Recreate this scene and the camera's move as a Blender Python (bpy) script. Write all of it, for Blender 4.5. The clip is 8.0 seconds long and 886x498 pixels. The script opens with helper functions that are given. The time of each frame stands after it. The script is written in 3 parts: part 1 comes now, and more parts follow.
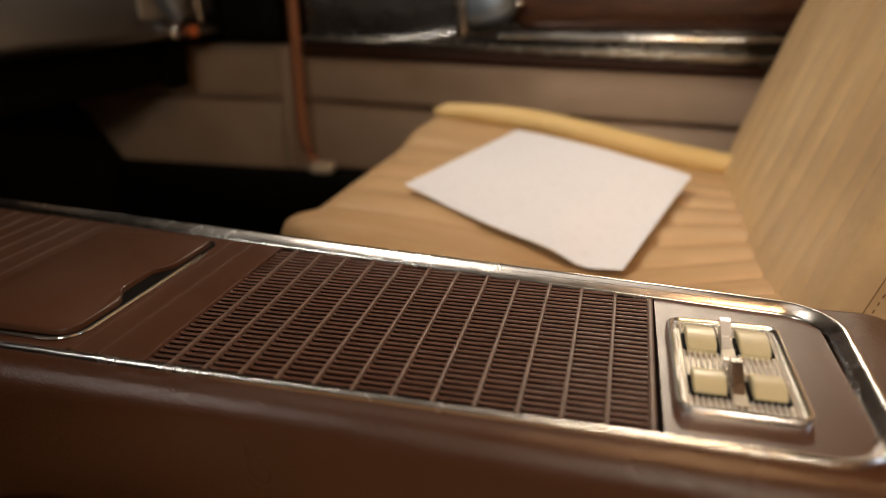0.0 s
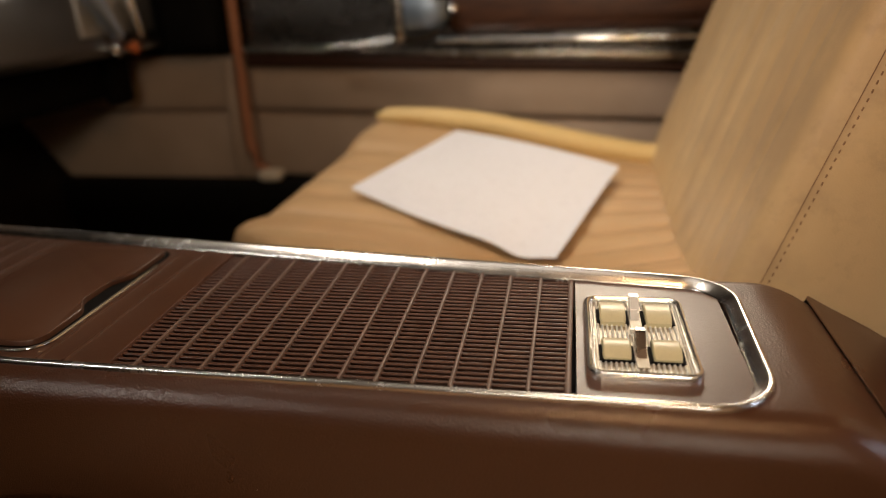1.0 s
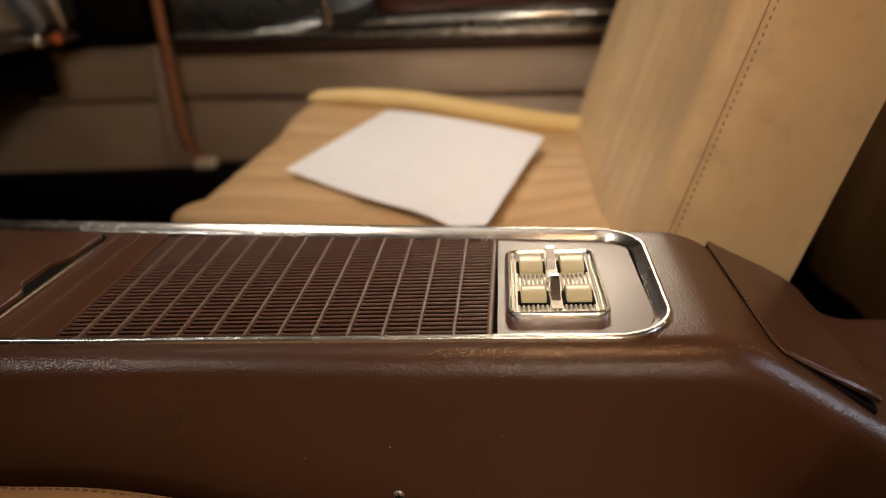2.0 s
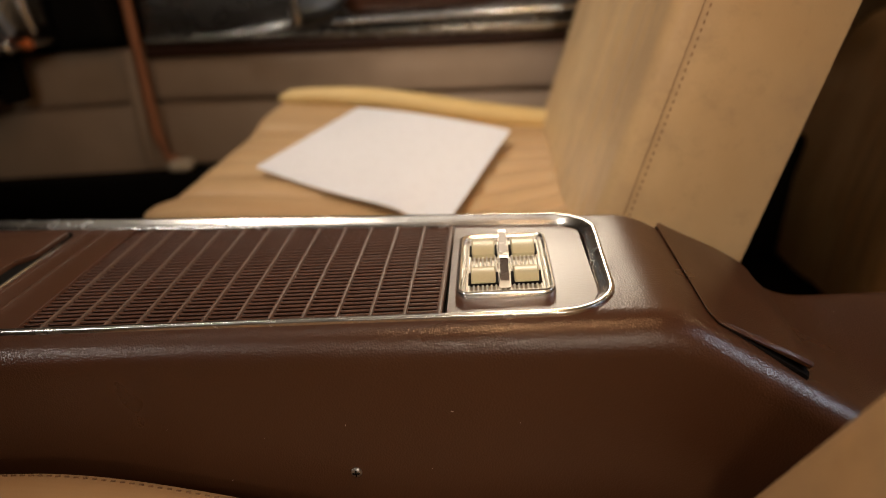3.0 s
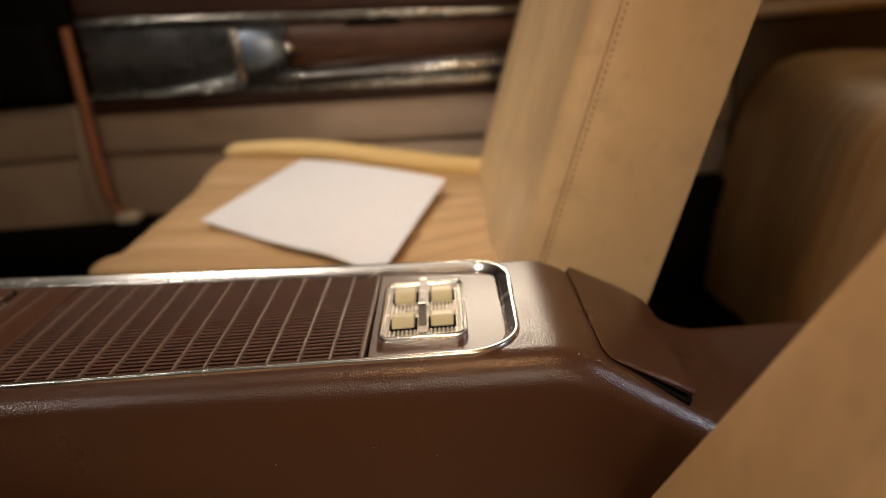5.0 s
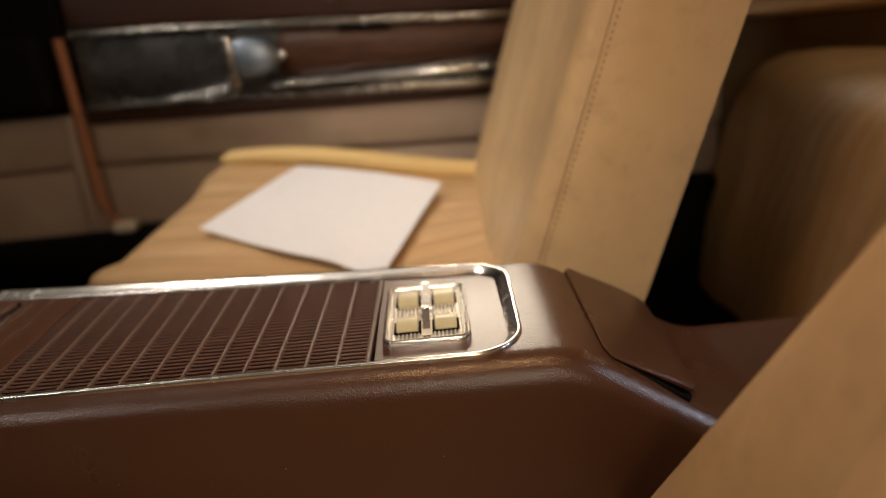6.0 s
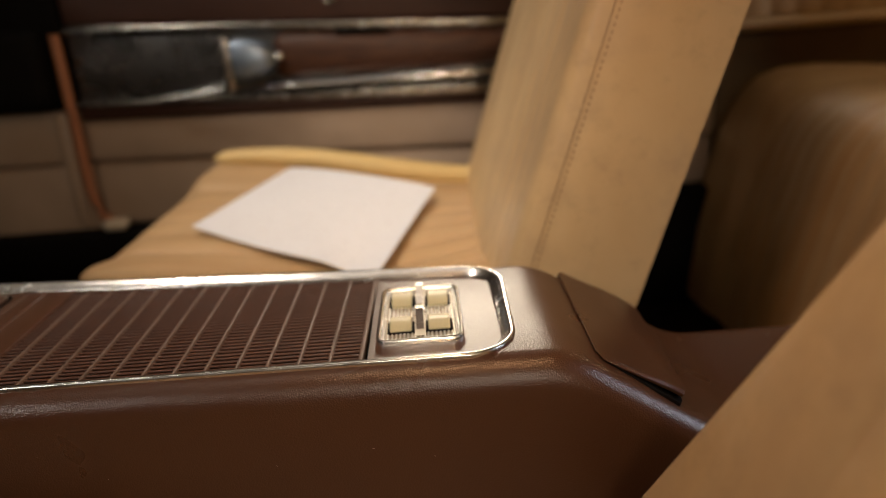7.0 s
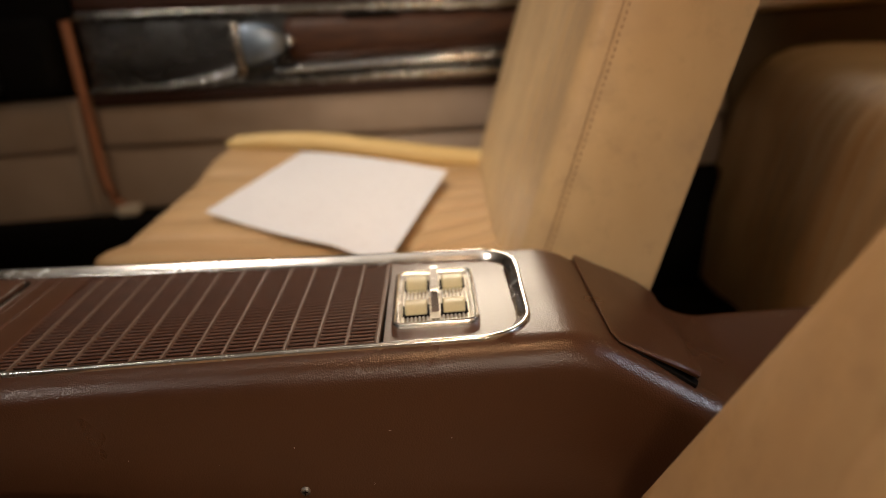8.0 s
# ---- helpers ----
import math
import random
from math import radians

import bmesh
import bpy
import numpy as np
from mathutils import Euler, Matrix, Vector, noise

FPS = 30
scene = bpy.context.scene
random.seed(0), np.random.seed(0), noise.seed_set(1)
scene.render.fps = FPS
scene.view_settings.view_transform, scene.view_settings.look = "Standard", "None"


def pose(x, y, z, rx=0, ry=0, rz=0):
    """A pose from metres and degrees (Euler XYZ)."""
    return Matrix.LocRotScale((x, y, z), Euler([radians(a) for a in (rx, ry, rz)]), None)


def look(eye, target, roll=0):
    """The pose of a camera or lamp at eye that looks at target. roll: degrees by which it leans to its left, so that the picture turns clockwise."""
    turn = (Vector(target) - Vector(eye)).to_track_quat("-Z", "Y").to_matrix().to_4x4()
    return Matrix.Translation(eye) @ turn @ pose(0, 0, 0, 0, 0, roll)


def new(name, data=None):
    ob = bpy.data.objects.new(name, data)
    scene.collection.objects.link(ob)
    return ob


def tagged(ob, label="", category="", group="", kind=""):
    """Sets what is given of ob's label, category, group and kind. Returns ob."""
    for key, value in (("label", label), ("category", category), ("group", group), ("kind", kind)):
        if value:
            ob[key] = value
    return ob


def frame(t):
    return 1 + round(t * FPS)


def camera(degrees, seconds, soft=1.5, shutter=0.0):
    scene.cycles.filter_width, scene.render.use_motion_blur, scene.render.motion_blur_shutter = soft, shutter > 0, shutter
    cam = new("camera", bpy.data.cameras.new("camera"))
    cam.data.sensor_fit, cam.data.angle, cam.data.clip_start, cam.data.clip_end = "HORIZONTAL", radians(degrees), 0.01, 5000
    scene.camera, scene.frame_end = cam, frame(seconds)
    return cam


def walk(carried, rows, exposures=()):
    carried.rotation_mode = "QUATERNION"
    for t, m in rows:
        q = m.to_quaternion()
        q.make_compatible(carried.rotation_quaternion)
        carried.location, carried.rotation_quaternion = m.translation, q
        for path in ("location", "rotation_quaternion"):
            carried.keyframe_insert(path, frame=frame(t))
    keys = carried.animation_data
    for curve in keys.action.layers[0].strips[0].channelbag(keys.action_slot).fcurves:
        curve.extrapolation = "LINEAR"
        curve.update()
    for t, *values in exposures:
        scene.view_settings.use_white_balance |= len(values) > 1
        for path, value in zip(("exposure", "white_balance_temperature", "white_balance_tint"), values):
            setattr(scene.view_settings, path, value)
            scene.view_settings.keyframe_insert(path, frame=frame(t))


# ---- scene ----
cam = camera(64.6, 8.0, soft=0.6)
cam.data.dof.use_dof = True
cam.data.dof.focus_distance = 0.445
cam.data.dof.aperture_fstop = 3.1
PATH = [
    (0, (-0.032, -0.284, 0.745), (-0.481, 1.526, 0.021), -0.4),
    (0.5, (-0.021, -0.303, 0.753), (-0.376, 1.527, 0.027), -0.6),
    (1, (-0.009, -0.322, 0.759), (-0.341, 1.51, 0.029), -2.2),
    (1.5, (0.0, -0.338, 0.757), (-0.271, 1.498, 0.011), -2.7),
    (1.7, (0.003, -0.349, 0.757), (-0.218, 1.486, -0.006), -2.8),
    (2.8, (0.027, -0.363, 0.742), (-0.118, 1.474, -0.036), -4.4),
    (3, (0.033, -0.372, 0.748), (-0.117, 1.468, -0.022), -4.6),
    (3.5, (0.048, -0.39, 0.755), (-0.058, 1.468, 0.022), -3.9),
    (4, (0.059, -0.402, 0.766), (-0.015, 1.473, 0.073), -4.0),
    (4.5, (0.065, -0.407, 0.767), (0.017, 1.474, 0.089), -4.2),
    (6, (0.057, -0.419, 0.775), (0.05, 1.465, 0.102), -5.7),
    (6.5, (0.054, -0.422, 0.775), (0.052, 1.472, 0.134), -4.7),
    (7, (0.053, -0.423, 0.772), (0.076, 1.466, 0.116), -4.2),
    (7.5, (0.051, -0.423, 0.769), (0.094, 1.457, 0.087), -4.2),
    (8, (0.049, -0.423, 0.771), (0.042, 1.453, 0.076), -4.8),
]
walk(cam, [(t, look(eye, target, roll)) for t, eye, target, roll in PATH])


# ---- light ----
world = bpy.data.worlds.new("showroom_air")
world.use_nodes = True
world.node_tree.nodes["Background"].inputs[0].default_value = (0.9, 0.72, 0.5, 1)
world.node_tree.nodes["Background"].inputs[1].default_value = 0.02
scene.world = world
scene.view_settings.exposure = 0.0


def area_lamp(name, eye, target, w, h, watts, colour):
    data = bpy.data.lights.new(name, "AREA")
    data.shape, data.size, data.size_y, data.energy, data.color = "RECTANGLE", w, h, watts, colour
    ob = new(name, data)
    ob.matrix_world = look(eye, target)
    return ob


def spot_lamp(name, eye, target, degrees, radius, watts, colour):
    data = bpy.data.lights.new(name, "SPOT")
    data.spot_size, data.spot_blend, data.shadow_soft_size, data.energy, data.color = radians(degrees), 0.9, radius, watts, colour
    ob = new(name, data)
    ob.matrix_world = look(eye, target)
    return ob


spot_lamp("showroom_spotlight", (-1.2, 0.0, 2.9), (0.04, 0.58, 0.5), 24, 0.2, 186, (1.0, 0.87, 0.72))
# Unseen spotlight, added to brighten the side of the passenger backrest.
spot_lamp("unseen_spotlight_beside_driver", (-0.02, -2.6, 2.3), (0.28, 0.18, 0.78), 20, 0.2, 128, (1.0, 0.83, 0.63))
# Unseen lamp, placed to lay the sheen along the console's front edge.
area_lamp("unseen_lamp_beside_bonnet", (-1.8, -1.6, 2.0), (-0.3, 0.0, 0.5), 0.4, 0.3, 11, (1.0, 0.92, 0.82))
# Overhead fill, added to silver the rim and brighten upward faces.
area_lamp("overhead_fill", (0.1, 0.15, 3.05), (0.1, 0.15, 0.5), 1.5, 1.0, 5, (1.0, 0.9, 0.78))
# Two unseen lamps, added for the glare on the console's rear end.
area_lamp("unseen_lamp_beside_passenger", (0.3, 3.6, 2.25), (0.15, 0.1, 0.55), 0.8, 0.6, 56, (1.0, 0.84, 0.64))
area_lamp("unseen_lamp_over_passenger", (0.6, 2.3, 3.0), (0.15, 0.1, 0.55), 1.0, 0.8, 24, (1.0, 0.88, 0.72))
# Unseen bluish lamp for the highlight on the console's slope, brightening the flap too.
area_lamp("unseen_lamp_behind_car", (3.8, -0.5, 2.42), (0.3, 0.1, 0.5), 0.6, 0.5, 48, (0.8, 0.88, 1.0))
# Unseen lamp, added for glints on the door chrome and light on its lining.
area_lamp("unseen_lamp_beside_driver", (0.75, -3.4, 1.55), (0.15, 0.6, 0.65), 0.6, 0.35, 17, (1.0, 0.86, 0.68))
area_lamp("courtesy_lamp", (0.1, -0.16, 1.255), (0.1, -0.16, 0.5), 0.06, 0.05, 2.0, (1.0, 0.54, 0.24))
# Fill added above the rear seat and side lining; no such lamp known.
area_lamp("rear_fill", (1.02, 0.6, 1.255), (0.85, 0.6, 0.5), 0.08, 0.06, 0.75, (1.0, 0.74, 0.42))


# ---- materials ----
class Nodes:
    """A node material under construction."""

    def __init__(self, name):
        self.mat = bpy.data.materials.new(name)
        self.mat.use_nodes = True
        self.tree = self.mat.node_tree
        self.bsdf = self.tree.nodes["Principled BSDF"]
        self.coord = self.tree.nodes.new("ShaderNodeTexCoord")

    def add(self, kind, **values):
        node = self.tree.nodes.new(kind)
        for key, value in values.items():
            node.inputs[key].default_value = value
        return node

    def link(self, a, b):
        self.tree.links.new(a, b)

    def noise(self, scale, detail=3.0, rough=0.55, stretch=None):
        node = self.add("ShaderNodeTexNoise", Scale=scale, Detail=detail, Roughness=rough)
        if stretch:
            mapping = self.add("ShaderNodeMapping")
            mapping.inputs["Scale"].default_value = stretch
            self.link(self.coord.outputs["Object"], mapping.inputs["Vector"])
            self.link(mapping.outputs[0], node.inputs["Vector"])
        else:
            self.link(self.coord.outputs["Object"], node.inputs["Vector"])
        return node.outputs["Fac"]

    def cells(self, scale):
        node = self.add("ShaderNodeTexVoronoi", Scale=scale)
        node.feature = "SMOOTH_F1"
        node.inputs["Smoothness"].default_value = 0.25
        self.link(self.coord.outputs["Object"], node.inputs["Vector"])
        return node.outputs["Distance"]

    def ramp(self, fac, lo, hi, a, b):
        node = self.add("ShaderNodeMapRange")
        node.inputs["From Min"].default_value, node.inputs["From Max"].default_value = lo, hi
        node.inputs["To Min"].default_value, node.inputs["To Max"].default_value = a, b
        self.link(fac, node.inputs["Value"])
        return node.outputs[0]

    def mix(self, fac, a, b):
        node = self.tree.nodes.new("ShaderNodeMix")
        node.data_type = "RGBA"
        for socket, value in ((node.inputs[6], a), (node.inputs[7], b)):
            if isinstance(value, tuple):
                socket.default_value = (*value[:3], 1)
            else:
                self.link(value, socket)
        if isinstance(fac, float):
            node.inputs[0].default_value = fac
        else:
            self.link(fac, node.inputs[0])
        return node.outputs[2]

    def bump(self, height, strength, distance, below=None):
        node = self.add("ShaderNodeBump", Strength=strength, Distance=distance)
        self.link(height, node.inputs["Height"])
        if below:
            self.link(below, node.inputs["Normal"])
        return node.outputs[0]

    def finish(self, colour=None, rough=None, metal=0.0, normal=None, **extra):
        for key, value in (("Base Color", colour), ("Roughness", rough), ("Normal", normal)):
            if value is None:
                continue
            if isinstance(value, tuple):
                self.bsdf.inputs[key].default_value = (*value[:3], 1)
            elif isinstance(value, float):
                self.bsdf.inputs[key].default_value = value
            else:
                self.link(value, self.bsdf.inputs[key])
        self.bsdf.inputs["Metallic"].default_value = metal
        for key, value in extra.items():
            self.bsdf.inputs[key.replace("_", " ")].default_value = value
        return self.mat


def leather(name, light, dark, gloss=0.42, cell=700.0, depth=0.0004, blotch=9.0, shine=0.5, streak=None, crease=0.06, stain=None):
    n = Nodes(name)
    broad, fine = n.noise(blotch, 4.0), n.noise(160.0, 4.0)
    colour = n.mix(n.ramp(broad, 0.3, 0.7, 0.0, 1.0), dark, light)
    colour = n.mix(n.ramp(fine, 0.45, 0.8, 0.0, 0.05), colour, tuple(c * 0.72 for c in dark))
    if streak:
        lines = n.noise(1.0, 4.0, 0.6, streak)
        colour = n.mix(n.ramp(lines, 0.42, 0.72, 0.0, 0.5), colour, (dark[0] * 0.76, dark[1] * 0.66, dark[2] * 0.52))
    if stain:
        colour = n.mix(n.ramp(n.noise(6.0, 5.0, 0.65), 0.44, 0.6, 0.0, 0.8), colour, stain)
        colour = n.mix(n.ramp(n.noise(38.0, 5.0, 0.7), 0.52, 0.7, 0.0, 0.3), colour, tuple(c * 0.7 for c in stain))
    grain = n.ramp(n.cells(cell), 0.1, 0.75, 1.0, 0.0)
    normal = n.bump(grain, 0.45, depth)
    normal = n.bump(n.noise(30.0, 2.0), crease, 0.0016, normal)
    rough = n.ramp(n.noise(12.0, 2.0), 0.3, 0.7, gloss - 0.03, gloss + 0.05)
    return n.finish(colour, rough, 0.0, normal, Specular_IOR_Level=shine)


def metal(name, colour, gloss=0.12, scratch=0.1):
    n = Nodes(name)
    rough = n.ramp(n.noise(60.0, 5.0, 0.7), 0.35, 0.75, gloss, gloss + scratch)
    tint = n.mix(n.ramp(n.noise(18.0, 4.0), 0.4, 0.75, 0.0, 0.2), colour, tuple(c * 0.7 for c in colour))
    return n.finish(tint, rough, 1.0, n.bump(n.noise(220.0, 3.0), 0.02, 0.0002))


def plain(name, colour, rough=0.5, vary=0.2, scale=40.0, relief=0.0006, metallic=0.0, shine=0.5):
    n = Nodes(name)
    tint = n.mix(n.ramp(n.noise(scale, 4.0), 0.3, 0.7, 0.0, 1.0), tuple(c * (1 - vary) for c in colour), colour)
    tint = n.mix(n.ramp(n.noise(scale * 9, 3.0), 0.5, 0.8, 0.0, 0.3), tint, tuple(c * 0.75 for c in colour))
    return n.finish(tint, n.ramp(n.noise(scale * 2, 3.0), 0.3, 0.7, rough - 0.06, rough + 0.08), metallic, n.bump(n.noise(scale * 10, 4.0), 0.3, relief), Specular_IOR_Level=shine)


BROWN = leather("brown_console_leather", (0.07, 0.0285, 0.013), (0.058, 0.0228, 0.0102), 0.29, 780.0, 0.0003, 9.0, 0.55)
PANEL = leather("brown_panel_vinyl", (0.088, 0.038, 0.0195), (0.07, 0.03, 0.0155), 0.36, 900.0, 0.00012, 9.0, 0.5)
TAN = leather("tan_seat_leather", (0.5, 0.335, 0.175), (0.44, 0.285, 0.145), 0.48, 800.0, 0.00015, 9.0, 0.5, (3.0, 45.0, 8.0))
TAN_WORN = leather("worn_tan_leather", (0.61, 0.445, 0.25), (0.54, 0.38, 0.2), 0.42, 800.0, 0.00015, 5.0, 0.6, (4.0, 20.0, 2.0), 0.3, (0.44, 0.31, 0.175))
YELLOW = leather("yellow_leather", (0.7, 0.52, 0.24), (0.62, 0.44, 0.18), 0.5, 520.0, 0.0003)
SEAM = plain("dark_thread", (0.25, 0.14, 0.07), 0.8, 0.2, 200.0)
CREAM_TRIM = leather("cream_door_vinyl", (0.41, 0.305, 0.225), (0.34, 0.25, 0.18), 0.45, 700.0, 0.0003)
DARK_BROWN = leather("dark_brown_vinyl", (0.05, 0.021, 0.013), (0.038, 0.016, 0.01), 0.45, 700.0, 0.0003, 9.0, 0.3)
CHROME = metal("chrome", (0.78, 0.78, 0.78), 0.1, 0.1)
CHROME_WORN = metal("worn_chrome", (0.62, 0.6, 0.58), 0.17, 0.16)
SLAT = plain("brown_slat_paint", (0.105, 0.046, 0.029), 0.42, 0.25, 60.0, 0.0001, 0.0, 0.4)
RIB = plain("worn_rib_paint", (0.16, 0.1, 0.075), 0.5, 0.3, 150.0, 0.0001)
BLACK = plain("black_lining", (0.006, 0.005, 0.0045), 0.8, 0.3, 30.0, 0.0006, 0.0, 0.1)
CARPET = plain("dark_carpet", (0.016, 0.011, 0.008), 0.95, 0.4, 90.0, 0.004, 0.0, 0.1)
ROCKER = plain("aged_cream_plastic", (0.58, 0.535, 0.34), 0.34, 0.08, 50.0, 0.0001)
RIBBED = plain("ribbed_silver_plate", (0.88, 0.88, 0.85), 0.22, 0.06, 80.0, 0.0001, 0.3)
GROOVE = plain("dull_plate_grooves", (0.3, 0.26, 0.2), 0.4, 0.2, 80.0, 0.0001, 0.5)
PAPER = plain("white_paper", (0.71, 0.72, 0.77), 0.85, 0.03, 12.0, 0.0002)
DULL_CHROME = metal("dulled_chrome", (0.4, 0.37, 0.33), 0.2, 0.12)
LINING = leather("brown_rear_lining", (0.17, 0.105, 0.048), (0.13, 0.08, 0.036), 0.5)
# Chrome of the lower lever, with the dark it mirrors put into its colour.
DARK_MIRROR = metal("dark_mirroring_chrome", (0.2, 0.17, 0.15), 0.25, 0.1)
STEEL = metal("screw_steel", (0.4, 0.38, 0.36), 0.3, 0.2)
GREY = plain("grey_brushed_metal", (0.17, 0.165, 0.16), 0.27, 0.15, 8.0, 0.00003, 0.85)
# Daylight that the chrome mirrors is put into its colour as blue.
PULL = metal("daylight_blue_chrome", (0.24, 0.3, 0.38), 0.34, 0.1)
FASCIA = metal("dull_fascia_metal", (0.3, 0.3, 0.31), 0.34, 0.06)
# Colour of mirrored daylight, for the bluish streak on the fascia.
DAYLIGHT_STREAK = metal("daylight_streak_chrome", (0.66, 0.76, 0.92), 0.5, 0.05)
AMBER = plain("amber_glint_plastic", (0.6, 0.16, 0.05), 0.2, 0.1, 60.0, 0.0001)
BRIGHT = metal("bright_chrome", (0.92, 0.92, 0.92), 0.2, 0.06)
PLASTER = plain("showroom_plaster", (0.3, 0.25, 0.2), 0.8, 0.15, 1.5, 0.004)
SHOWROOM_FLOOR = plain("showroom_tiles", (0.16, 0.14, 0.12), 0.4, 0.15, 2.0, 0.001)


def wood():
    n = Nodes("varnished_wood")
    grain = n.noise(26.0, 6.0, 0.65, (1.0, 10.0, 14.0))
    colour = n.mix(n.ramp(grain, 0.35, 0.68, 0.0, 1.0), (0.03, 0.01, 0.005), (0.09, 0.034, 0.013))
    return n.finish(colour, 0.48, 0.0, n.bump(grain, 0.1, 0.0005), Specular_IOR_Level=0.35)


WOOD = wood()


# ---- mesh helpers ----
def thing(name, base, label, category, group="", kind=""):
    ob = new(name)
    ob.location = base
    bpy.context.view_layer.update()
    return tagged(ob, label, category, group, kind)


def link_mesh(name, bm, material, smooth=True):
    bmesh.ops.recalc_face_normals(bm, faces=bm.faces)
    mesh = bpy.data.meshes.new(name)
    bm.to_mesh(mesh)
    bm.free()
    mesh.materials.append(material)
    for polygon in mesh.polygons:
        polygon.use_smooth = smooth
    if smooth:
        mesh.set_sharp_from_angle(angle=radians(38))
    return new(name, mesh)


def part(name, bm, material, parent, label="", smooth=True):
    """One mesh, built in world coordinates, under a thing or a part."""
    ob = link_mesh(name, bm, material, smooth)
    root, shift = parent, Vector()
    while root:
        shift += root.location
        root = root.parent
    ob.parent = parent
    ob.location = -shift
    if label:
        ob["label"] = label
    return ob


def solid(name, bm, material, label, category, kind="", smooth=True):
    return tagged(link_mesh(name, bm, material, smooth), label, category, "", kind)


def block(lo, hi, bevel=0.0, steps=2, bm=None):
    """A box between two corners with rounded edges."""
    own = bmesh.new()
    lo, hi = Vector(lo), Vector(hi)
    bmesh.ops.create_cube(own, size=1.0, matrix=Matrix.Translation((lo + hi) / 2) @ Matrix.Diagonal((*(hi - lo), 1)))
    if bevel:
        bmesh.ops.bevel(own, geom=own.edges[:], offset=bevel, segments=steps, profile=0.5, affect="EDGES")
    if bm is None:
        return own
    return merge(bm, own)


def merge(bm, other):
    mesh = bpy.data.meshes.new("merge")
    other.to_mesh(mesh)
    other.free()
    bm.from_mesh(mesh)
    bpy.data.meshes.remove(mesh)
    return bm


def loft(loops, closed=True, caps=True):
    """Skin over loops of equally many points."""
    bm = bmesh.new()
    rows = [[bm.verts.new(p) for p in loop] for loop in loops]
    count = len(rows[0])
    for a, b in zip(rows, rows[1:]):
        for i in range(count if closed else count - 1):
            j = (i + 1) % count
            bm.faces.new((a[i], a[j], b[j], b[i]))
    if caps and closed:
        bm.faces.new(rows[0])
        bm.faces.new(rows[-1])
    return bm


def tube(points, radius, sides=10, squash=1.0):
    """A round bar along a line of points; radius may be a function of 0..1."""
    points = [Vector(p) for p in points]
    loops = []
    for i, p in enumerate(points):
        ahead = (points[min(i + 1, len(points) - 1)] - points[max(i - 1, 0)]).normalized()
        side = ahead.cross((0, 0, 1) if abs(ahead.z) < 0.9 else (0, 1, 0)).normalized()
        up = side.cross(ahead)
        r = radius(i / (len(points) - 1)) if callable(radius) else radius
        loops.append([p + r * (math.cos(a) * side + squash * math.sin(a) * up) for a in (2 * math.pi * k / sides for k in range(sides))])
    return loft(loops)


def smooth_step(a, b, v):
    u = min(1.0, max(0.0, (v - a) / (b - a)))
    return u * u * (3 - 2 * u)


def rounded(d, r):
    """Drop of a rounded edge of radius r at the distance d from it."""
    if d >= r:
        return 0.0
    d = max(d, 0.0)
    return r - math.sqrt(r * r - (r - d) ** 2)


def outline(lo, hi, r, steps=6):
    """A rounded rectangle in the plane, counter-clockwise."""
    (x0, y0), (x1, y1) = lo, hi
    found = []
    for cx, cy, start in ((x1 - r, y0 + r, -90), (x1 - r, y1 - r, 0), (x0 + r, y1 - r, 90), (x0 + r, y0 + r, 180)):
        for k in range(steps + 1):
            a = radians(start + 90 * k / steps)
            found.append((cx + r * math.cos(a), cy + r * math.sin(a)))
    return found


def prism(points, z0, z1, edge=0.0):
    """A slab over an outline, its upper edge eased."""
    cx, cy = sum(p[0] for p in points) / len(points), sum(p[1] for p in points) / len(points)

    def inset(d):
        found = []
        for x, y in points:
            v = Vector((cx - x, cy - y))
            v = v.normalized() * d if v.length > 0 else v
            found.append((x + v.x, y + v.y))
        return found

    loops = [[(x, y, z0) for x, y in points], [(x, y, z1 - edge) for x, y in points]]
    if edge:
        loops += [[(x, y, z1 - edge * 0.3) for x, y in inset(edge * 0.3)], [(x, y, z1) for x, y in inset(edge)]]
    return loft(loops)


# ---- showroom and car shell ----
def slab(name, lo, hi, material, label, kind="structure", category="wall"):
    return solid(name, block(lo, hi), material, label, category, kind, False)


slab("floor", (-5, -5, -0.3), (5, 5, -0.2), SHOWROOM_FLOOR, "grey tiled showroom floor under the car", category="floor")
slab("ceiling", (-5, -5, 3.1), (5, 5, 3.2), PLASTER, "plain pale showroom ceiling", category="ceiling")
slab("wall_north", (-5, 5, -0.2), (5, 5.1, 3.1), PLASTER, "plain dim showroom wall")
slab("wall_south", (-5, -5.1, -0.2), (5, -5, 3.1), PLASTER, "plain dim showroom wall")
slab("wall_east", (5, -5, -0.2), (5.1, 5, 3.1), PLASTER, "plain dim showroom wall")
slab("wall_west", (-5.1, -5, -0.2), (-5, 5, 3.1), PLASTER, "plain dim showroom wall")
slab("car_floor", (-1.3, -0.86, 0.16), (1.5, 0.98, 0.2), CARPET, "dark carpeted car floor", category="floor")
slab("driver_sill", (-1.3, -0.92, 0.2), (1.5, -0.86, 0.4), DARK_BROWN, "dark brown sill under the open driver side", category="wall")
# Unseen wall, added up to roof height to block light on the rear seat.
slab("driver_side_blocker", (0.6, -0.92, 0.4), (1.5, -0.86, 1.27), DARK_BROWN, "unseen dark brown wall added to block light behind the driver", category="wall")
# Unseen roof panel, added to keep light and bounce off the rear seat.
slab("shade_roof", (0.04, -0.72, 1.27), (1.45, 0.86, 1.31), LINING, "unseen brown roof panel added to keep light off the rear seat", category="ceiling")
